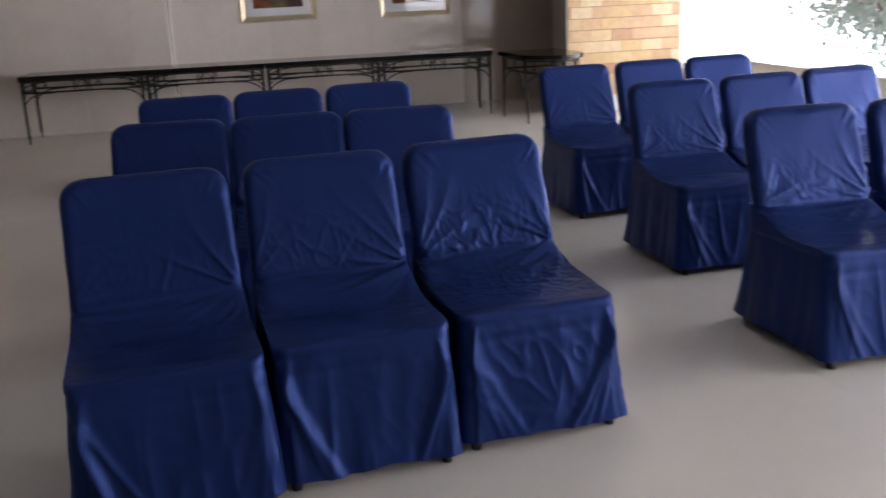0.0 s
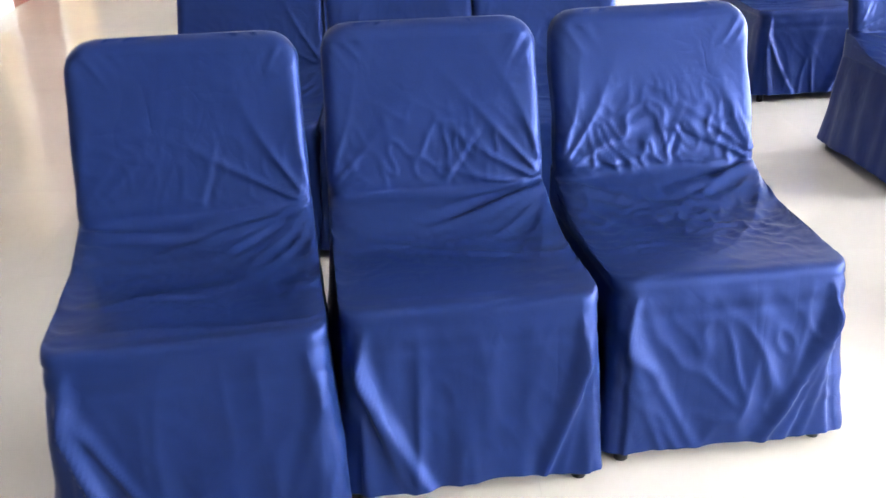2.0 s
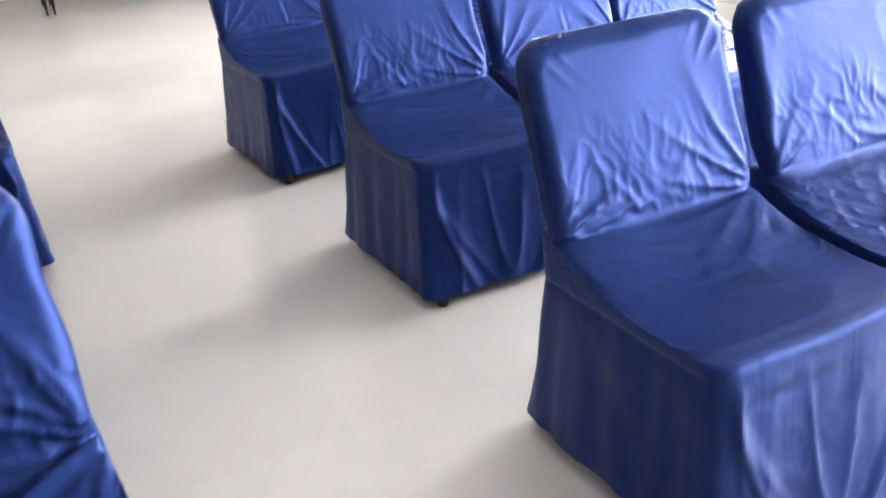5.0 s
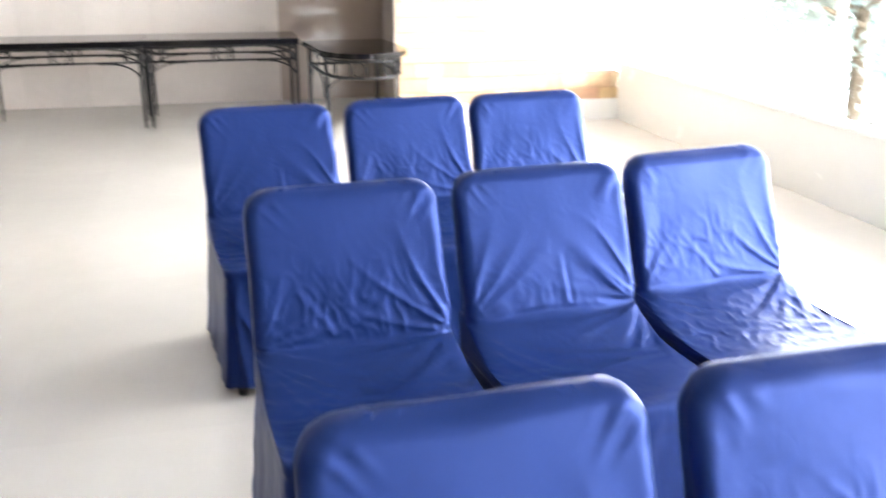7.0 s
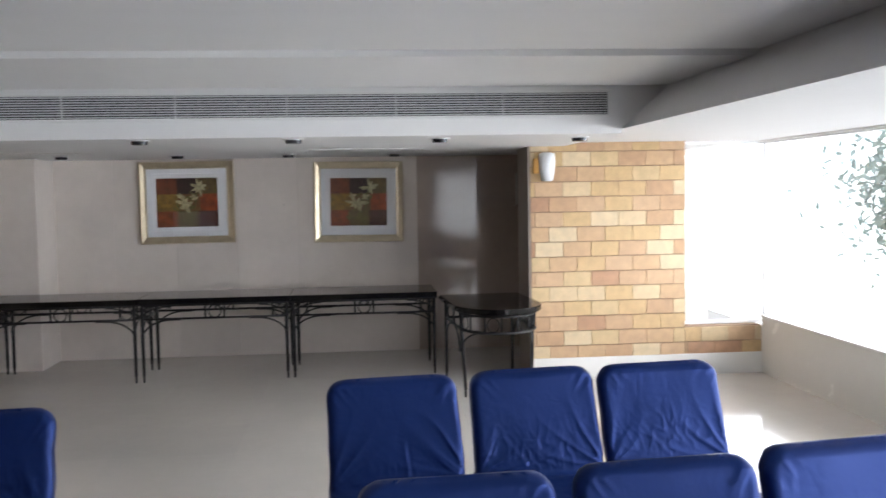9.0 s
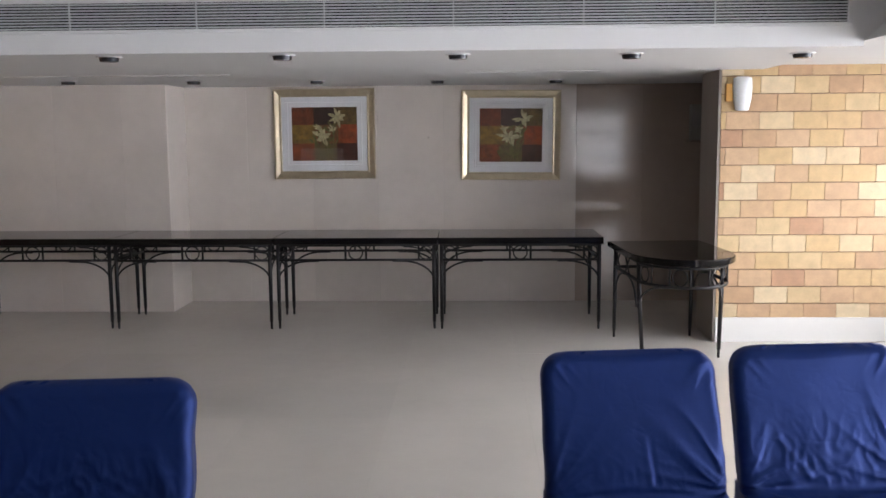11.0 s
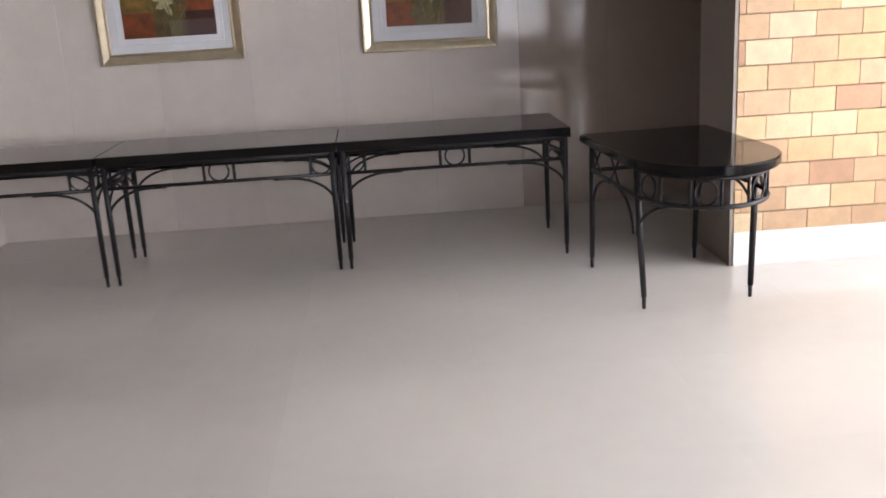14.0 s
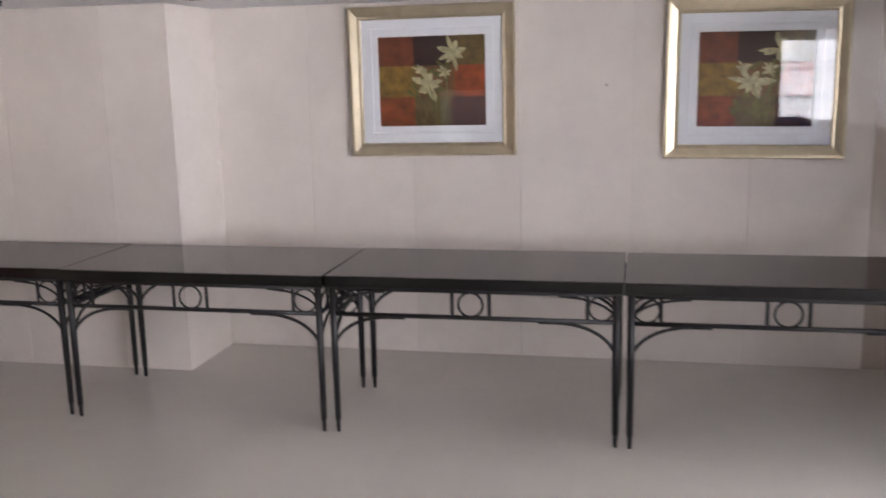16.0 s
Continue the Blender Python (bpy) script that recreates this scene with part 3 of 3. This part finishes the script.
def picture(x0, x1, z0, z1, tilt):
    pic = tagged(new("framed_picture"), "lily painting, white mount, champagne gilt frame behind glass", "picture", "lily pictures on the wall")
    w, h = x1 - x0, z1 - z0
    pic.matrix_basis = pose((x0 + x1) / 2, -0.002, (z0 + z1) / 2, 0, tilt, 0)
    part("frame", moulding(bmesh.new(), w, h, [(0, 0), (0, 0.028), (0.006, 0.036), (0.02, 0.034), (0.055, 0.022), (0.068, 0.024), (0.074, 0.018), (0.074, 0.0)]), M_GOLD, pic, "champagne gilt moulding with mitred corners")
    part("mount", moulding(bmesh.new(), w - 0.144, h - 0.144, [(0, 0.010), (0.052, 0.010), (0.054, 0.014), (0.062, 0.014), (0.064, 0.010), (0.098, 0.010), (0.1, 0.006)]), M_MAT, pic, "white double mount board")
    cw, ch = w - 0.33, h - 0.33
    canvas = slab("canvas", -cw / 2 - 0.01, -0.005, -ch / 2 - 0.01, cw / 2 + 0.01, -0.001, ch / 2 + 0.01, M_STEM, pic, 0, "painting of cream lilies on colour fields")
    xs, zs = (-0.5, -0.16, 0.18, 0.5), (0.5, 0.17, -0.17, -0.5)
    for r in range(3):
        for c in range(3):
            bm = bmesh.new()
            jx = [xs[c] + (0.03 if r == 1 and 0 < c else 0), xs[c + 1] + (0.03 if r == 1 and c < 2 else 0)]
            box(bm, jx[0] * cw, -0.0068, zs[r + 1] * ch, jx[1] * cw, -0.0052, zs[r] * ch)
            part("colour_field", bm, FIELDS[r * 3 + c], canvas)
    bm = bmesh.new()
    for sx, sz, ex, ez in ((0.05, -0.45, -0.02, -0.05), (0.1, -0.45, 0.14, 0.2), (0.0, -0.42, 0.2, -0.1), (-0.05, -0.4, -0.12, -0.15)):
        tube(bm, [(sx * cw, -0.0072, sz * ch), ((sx + ex) / 2 * cw + 0.01, -0.0072, (sz + ez) / 2 * ch), (ex * cw, -0.0072, ez * ch)], 0.004, 4)
    for k in range(26):
        petal(bm, (random.uniform(-0.16, 0.18)) * cw, random.uniform(-0.42, 0.10) * ch, random.uniform(20, 160), random.uniform(0.05, 0.10), 0.028, -0.0075)
    part("stems", bm, M_STEM, canvas, "olive stems and leaves")
    for fx, fz, s in ((0.20, 0.30, 1.0), (-0.03, -0.03, 1.1), (-0.10, 0.12, 0.45), (0.12, 0.10, 0.5)):
        bm = bmesh.new()
        for k, (ang, ln) in enumerate(((170, 0.12), (208, 0.09), (118, 0.11), (70, 0.07), (12, 0.105), (-30, 0.07), (-75, 0.10), (250, 0.06))):
            petal(bm, fx * cw, fz * ch, ang + random.uniform(-14, 14), ln * s * random.uniform(0.75, 1.1), 0.036 * s * random.uniform(0.7, 1.1), -0.0078 - 0.0001 * k)
        part("lily", bm, M_LILY, canvas, "cream lily with pointed petals")
    pane = slab("glass", -w / 2 + 0.073, -0.0185, -h / 2 + 0.073, w / 2 - 0.073, -0.0165, h / 2 - 0.073, M_GLASS, pic, 0, "clear reflecting glass")
    pane.visible_shadow = False
    return pic


picture(-1.489, -0.524, 1.188, 2.036, -0.2)
picture(0.294, 1.228, 1.166, 2.010, 0.5)

# ---- air grille, downlights, small fittings ----
M_SLAT = mat("grey_white_slat", (0.62, 0.63, 0.65), 0.45, vary=0.04)
M_VOID = mat("slat_gap_shade", (0.02, 0.02, 0.022), 0.9)
grille = tagged(new("air_grille"), "long white linear air grille with dark gaps", "air vent")
# flat near-black sheet: the shade behind the slats put into colour
slab("backing", XL, YG - 0.004, 2.19, 2.46, YG, 2.338, M_VOID, grille)
for z0, z1 in ((2.172, 2.19), (2.338, 2.356)):
    slab("frame", XL, YG - 0.022, z0, 2.48, YG, z1, M_PAINT, grille, 0.003)
slab("end_frame", 2.46, YG - 0.022, 2.19, 2.48, YG, 2.338, M_PAINT, grille)
for k in range(9):
    z = 2.199 + k * 0.0163
    slab("slat", XL, YG - 0.02, z - 0.0037, 2.46, YG - 0.004, z + 0.0037, M_SLAT, grille, 0.001)
for k in range(12):
    x = 2.46 - 0.72 * (k + 1)
    slab("divider", x - 0.003, YG - 0.0185, 2.19, x + 0.003, YG - 0.0045, 2.338, M_SLAT, grille)

M_CAN = mat("dark_lamp_reflector", (0.05, 0.05, 0.055), 0.25, metal=0.6)
M_RIM = mat("white_lamp_rim", (0.7, 0.7, 0.7), 0.4)


def downlight():
    d = tagged(new("downlight"), "small unlit recessed downlight with white rim", "ceiling light", "downlights in the soffit")
    bm = bmesh.new()
    n = 24
    rows = [[bm.verts.new((r * math.cos(math.tau * k / n), r * math.sin(math.tau * k / n), z)) for k in range(n)] for r, z in ((0.075, 0.0), (0.073, -0.006), (0.062, -0.007), (0.060, -0.002))]
    for a, b in zip(rows, rows[1:]):
        for k in range(n):
            bm.faces.new((a[k], a[(k + 1) % n], b[(k + 1) % n], b[k]))
    part("rim", bm, M_RIM, d)
    bm = bmesh.new()
    bmesh.ops.create_cone(bm, cap_ends=True, segments=n, radius1=0.052, radius2=0.058, depth=0.028, matrix=Matrix.Translation((0, 0, -0.016)))
    part("reflector", bm, M_CAN, d, "dark reflector bowl")
    return d


spots = [(-2.74 + 1.02 * i, -3.42 + 0.07 * max(0, i - 2)) for i in range(6)] + [(-3.98 + 1.02 * i, -1.25 + 0.11 * i) for i in range(6)]
lamp = downlight()
lamp.matrix_basis = pose(*spots[0], ZS)
for x, y in spots[1:]:
    copy_thing(lamp, pose(x, y, ZS))
for x0, x1, y in ((-3.2, -1.45, -1.75), (0.35, 1.35, -1.85)):
    tagged(slab("access_hatch_trim", x0, y, ZS - 0.004, x1, y + 0.014, ZS, M_WHITE), "thin white trim strip of a soffit hatch", "trim")

sp = tagged(new("wall_speaker"), "small white rounded wall speaker on a brass bracket", "speaker")
sp.location = (2.40, -1.806, 1.885)
bm = bmesh.new()
n = 20
rows = [[bm.verts.new((r * math.cos(math.pi * (k / (n - 1)) + math.pi), 0.75 * r * math.sin(math.pi * (k / (n - 1)) + math.pi) - 0.03, z)) for k in range(n)] for z, r in ((-0.13, 0.03), (-0.125, 0.05), (-0.05, 0.066), (0.04, 0.072), (0.11, 0.068), (0.12, 0.04))]
for a, b in zip(rows, rows[1:]):
    for k in range(n):
        bm.faces.new((a[k], a[(k + 1) % n], b[(k + 1) % n], b[k]))
bm.faces.new(rows[0])
bm.faces.new(rows[-1])
part("housing", bm, mat("white_plastic", (0.72, 0.74, 0.76), 0.35), sp, "white curved plastic housing", True)
slab("bracket", -0.12, -0.03, -0.06, -0.06, 0.0, 0.07, mat("brass_bracket", (0.45, 0.24, 0.06), 0.35, metal=0.5), sp, 0.006, "brass-coloured bracket")

bx = tagged(new("junction_box"), "small grey box mounted on the dark niche wall", "box")
bx.location = (2.55, -0.06, 1.69)
slab("case", -0.12, -0.05, -0.16, -0.002, 0.06, 0.17, mat("grey_plastic", (0.34, 0.33, 0.32), 0.5), bx, 0.006, "pale grey side box")
slab("cover", 0.0, -0.09, -0.13, 0.12, 0.06, 0.14, mat("dark_plastic", (0.05, 0.045, 0.042), 0.4), bx, 0.006, "dark box with a plain front")
slab("shelf", -0.14, -0.10, -0.175, 0.14, 0.06, -0.162, M_PIER, bx, 0.002, "thin ledge under the boxes")
for x, z in ((-0.02, 1.57), (1.72, 1.33)):
    bm = bmesh.new()
    tube(bm, [(x, -0.004, z), (x, -0.02, z + 0.003)], 0.006, 8)
    tagged(part("wall_plug", bm, M_PIER), "small dark plug in the marble panel", "wall plug")

# ---- board beside the chairs, door block ----
M_FRAME_GREY = mat("grey_metal", (0.4, 0.4, 0.42), 0.4, metal=0.6)
board = tagged(new("presentation_board"), "plain white presentation board standing beside the chairs", "board")
board.matrix_basis = pose(-2.20, -9.85, 0, 0, 0, 0)
slab("panel", -0.85, 0.0, 0.04, 0.0, 0.03, 1.35, mat("white_board_face", (0.85, 0.85, 0.86), 0.35, vary=0.02), board, 0.004)
for x in (-0.75, -0.1):
    slab("foot", x - 0.02, -0.10, 0.0, x + 0.02, 0.20, 0.04, M_FRAME_GREY, board, 0.004)

block = setting("wall_brick_block", -6.9, -3.95, 0, -4.360, -1.50, ZS, M_MORTAR, "sandstone brick block round a door", "brick wall")
door = tagged(new("door_1"), "closed red-brown veneered door in a white frame", "door", "", "structure")
slab("door_leaf", -4.360, -3.58, 0.005, -4.340, -2.52, 2.0, M_DOOR, door, 0.002, "red-brown wood veneer leaf")
for y0, y1, z0, z1 in ((-3.63, -3.58, 0, 2.045), (-2.52, -2.47, 0, 2.045), (-3.58, -2.52, 2.0, 2.045)):
    slab("door_frame", -4.360, y0, z0, -4.330, y1, z1, M_WHITE, door, 0.003)
bm = bmesh.new()
tube(bm, [(-4.34, -3.56, 1.0), (-4.30, -3.56, 1.0), (-4.295, -3.55, 1.0), (-4.295, -3.45, 1.0)], 0.009, 8)
part("door_handle", bm, M_RIM, door, "steel lever handle", True)
slab("skirting", -4.360, -2.47, 0.0, -4.325, -1.485, 0.13, M_WHITE, block, 0.003)
slab("skirting", -4.360, -3.965, 0.0, -4.325, -3.63, 0.13, M_WHITE, block, 0.003)
slab("skirting", 2.257, -1.812, 0.0, 3.65, -1.785, 0.19, M_WHITE, wall_brick, 0.002)
slab("skirting", 3.65, -1.812, 0.0, XR, -1.785, 0.19, M_WHITE, wall_brick_low, 0.002)

# ---- windows and the outside ----
M_FRAME = mat("white_window_frame", (0.85, 0.86, 0.87), 0.4, vary=0.03)


def window(name, a, b, z0, z1, bays, label, transoms=()):
    """A band of panes between white mullions from a to b in plan."""
    w = tagged(new(name), label, "window", "", "structure")
    a, b = Vector((*a, 0)), Vector((*b, 0))
    d = (b - a).normalized()
    ang = math.degrees(math.atan2(d.y, d.x))
    w.matrix_basis = pose(a.x, a.y, 0, 0, 0, ang)
    ln = (b - a).length
    for za, zb in ((z0, z0 + 0.03), (z1 - 0.03, z1)):
        slab("rail", 0, -0.03, za, ln, 0.03, zb, M_FRAME, w, 0.004)
    for i in range(bays + 1):
        x = ln * i / bays
        slab("mullion", max(0, x - 0.018), -0.020, z0 + 0.03, min(ln, x + 0.018), 0.020, z1 - 0.03, M_FRAME, w, 0.004)
    for z in transoms:
        slab("transom", 0.02, -0.024, z - 0.025, ln - 0.02, 0.024, z + 0.025, M_FRAME, w, 0.004)
    for i in range(bays):
        p = slab("pane", ln * i / bays + 0.01, -0.004, z0 + 0.02, ln * (i + 1) / bays - 0.01, 0.004, z1 - 0.02, M_GLASS, w)
        p.visible_shadow = False
    return w


window("window_1", (XR + 0.1, YB), (XR + 0.1, -1.65), 0.50, ZS + 0.035, 4, "long band of white-framed windows, bright daylight outside")
window("window_2", (3.65, -1.65), (XR + 0.1, -1.65), 0.435, ZS + 0.035, 1, "white-framed corner window over the brick parapet")
window("window_3", (2.8, YB - 0.1), (4.1, YB - 0.1), 0.55, 2.25, 2, "tall white-framed rear window", (1.02, 1.56, 1.68))
setting("window_sill", XR - 0.02, YB, 0.50, XR + 0.07, -1.80, 0.525, M_WHITE, "white stone sill along the long window", "sill", 0.004)


def tree(x, y, h, seed):
    rng = random.Random(seed)
    t = tagged(new("tree"), "leafy green street tree seen through the glass", "tree", "street trees")
    t.location = (x, y, -3.0)
    bm = bmesh.new()
    tube(bm, [(0, 0, 0), (0.05, 0.03, h * 0.25), (0.0, 0.1, h * 0.5), (0.1, 0.0, h * 0.8)], [0.16, 0.13, 0.09, 0.03], 8)
    tips = []
    for k in range(14):
        a, z = rng.uniform(0, math.tau), h * rng.uniform(0.3, 0.75)
        r = rng.uniform(0.8, 1.9)
        tip = Vector((r * math.cos(a), r * math.sin(a), z + rng.uniform(0.4, 1.4)))
        tube(bm, [(0.03, 0.05, z), (tip.x * 0.5, tip.y * 0.5, z + 0.3), tuple(tip)], [0.05, 0.03, 0.01], 5)
        tips.append(tip)
    part("trunk", bm, mat("bark", (0.12, 0.09, 0.06), 0.9), t)
    vs, fs = [], []
    for tip in tips:
        for _ in range(1500):
            c = tip + Vector([rng.gauss(0, 0.42) for _ in range(3)])
            d, e = Vector([rng.uniform(-1, 1) for _ in range(3)]).normalized() * 0.075, Vector([rng.uniform(-1, 1) for _ in range(3)]).normalized() * 0.042
            n = len(vs)
            vs += [tuple(c - d), tuple(c + e), tuple(c + d), tuple(c - e)]
            fs.append((n, n + 1, n + 2, n + 3))
    me = bpy.data.meshes.new("crown")
    me.from_pydata(vs, [], fs)
    me.materials.append(M_LEAF)
    crown = new("crown", me)
    crown.parent = t
    return t


M_LEAF = mat("green_leaves", (0.11, 0.13, 0.10), 0.45, vary=0.4, scale=3)
ln_, ll = M_LEAF.node_tree.nodes, M_LEAF.node_tree.links
thin, both = ln_.new("ShaderNodeBsdfTranslucent"), ln_.new("ShaderNodeMixShader")
# pale tint puts the window's glare over the leaves into their colour
thin.inputs["Color"].default_value = (0.44, 0.54, 0.53, 1)
both.inputs[0].default_value = 0.6
ll.new(ln_["Principled BSDF"].outputs[0], both.inputs[1])
ll.new(thin.outputs[0], both.inputs[2])
ll.new(both.outputs[0], ln_["Material Output"].inputs["Surface"])
tree(9.2, 1.1, 7.0, 1)
glow = bpy.data.materials.new("bright_hazy_sky")
glow.use_nodes = True
glow.node_tree.nodes["Principled BSDF"].inputs["Emission Color"].default_value = (0.95, 0.98, 1.0, 1)
glow.node_tree.nodes["Principled BSDF"].inputs["Emission Strength"].default_value = 4.5
setting("backdrop", 14.0, -40, -3.0, 14.2, 30, 16, glow, "bright hazy white sky beyond the street", "sky")
setting("backdrop", -5.0, -19.2, -3.0, 12.0, -19.0, 10, glow, "bright hazy white sky behind the rear window", "sky")
# ---- pieces of the walls and the floor ----
def shared(name, material, x, y, z, bevel):
    return mesh_of(box(bmesh.new(), -x / 2, -y / 2, -z / 2, x / 2, y / 2, z / 2, bevel), name, material)


def piece(name, me, parent, x, y, z, rz=0):
    ob = new(name, me)
    ob.matrix_basis = pose(x, y, z, 0, 0, rz)
    ob.parent = parent
    return ob


COURSE, BRICK = 0.1319, 0.25
SIZES = {}


def brick_run(parent, a, b, y, z0, z1, axis="x", shift=0, start=0.0):
    """Courses of cladding bricks from a to b, in half bond, thin dark joints."""
    rows = int((z1 - z0) / COURSE + 0.3)
    for r in range(rows):
        p = a - start - (BRICK / 2 if (r + shift) % 2 else 0)
        while p < b - 0.012:
            s, e = max(a, p), min(b, p + BRICK)
            p += BRICK
            if e - s < 0.02:
                continue
            key = (round(e - s, 2), axis)
            if key not in SIZES:
                SIZES[key] = shared("brick", M_BRICK, (e - s) - 0.0022, 0.03, COURSE - 0.0065, 0.002)
            j = random.uniform(-0.0015, 0.0015)
            c, z = (s + e) / 2, z0 + (r + 0.5) * COURSE
            if axis == "x":
                piece("brick", SIZES[key], parent, c, y + j, z)
            else:
                piece("brick", SIZES[key], parent, y + j, c, z, 90)


brick_run(wall_brick, 2.257, 3.65, -1.788, 0.165, ZS + 0.06, "x", 0, 0.087)
brick_run(wall_brick_low, 3.653, XR, -1.788, 0.165, 0.445, "x", 0, 0.23)
brick_run(block, -2.47, -1.50, -4.350, 0.13, ZS, "y")
brick_run(block, -3.95, -3.635, -4.350, 0.13, ZS, "y")
brick_run(block, -5.8, -4.345, -3.953, 0.0, ZS, "x")

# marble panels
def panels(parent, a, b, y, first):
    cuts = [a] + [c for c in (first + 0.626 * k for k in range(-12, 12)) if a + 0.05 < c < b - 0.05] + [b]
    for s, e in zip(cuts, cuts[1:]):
        # past 1.3 the panels take the darker tone painted for the pier's shade
        ob = slab("marble_panel", -(e - s) / 2 + 0.0005, -0.01, 0.0, (e - s) / 2 - 0.0005, 0.01, ZS - 0.002, M_MARBLE_SHADE if s > 1.3 else M_MARBLE, parent, 0.0007)
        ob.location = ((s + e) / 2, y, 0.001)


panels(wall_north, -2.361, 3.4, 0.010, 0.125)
panels(wall_pier, XL, -2.343, -0.540, -2.75)
for yy in (-0.275,):
    ob = slab("marble_panel", -0.01, -0.255, 0.0, 0.01, 0.274, ZS - 0.002, M_MARBLE, wall_pier, 0.001)
    ob.location = (-2.351, yy, 0.001)

# floor tiles, 0.8 m square
TILE = 0.80
nx, ny = int((XR - XL) / TILE) + 1, int(-YB / TILE) + 1
FULL = shared("floor_tile", M_FLOOR, TILE - 0.0001, TILE - 0.0001, 0.012, 0.0003)
for i in range(nx):
    for j in range(ny):
        cx, cy = XL + 0.12 + (i + 0.5) * TILE - 0.4, 0.0 - (j + 0.5) * TILE + 0.2
        piece("floor_tile", FULL, floor, cx, cy, -0.006 + random.uniform(-0.0001, 0.0001))
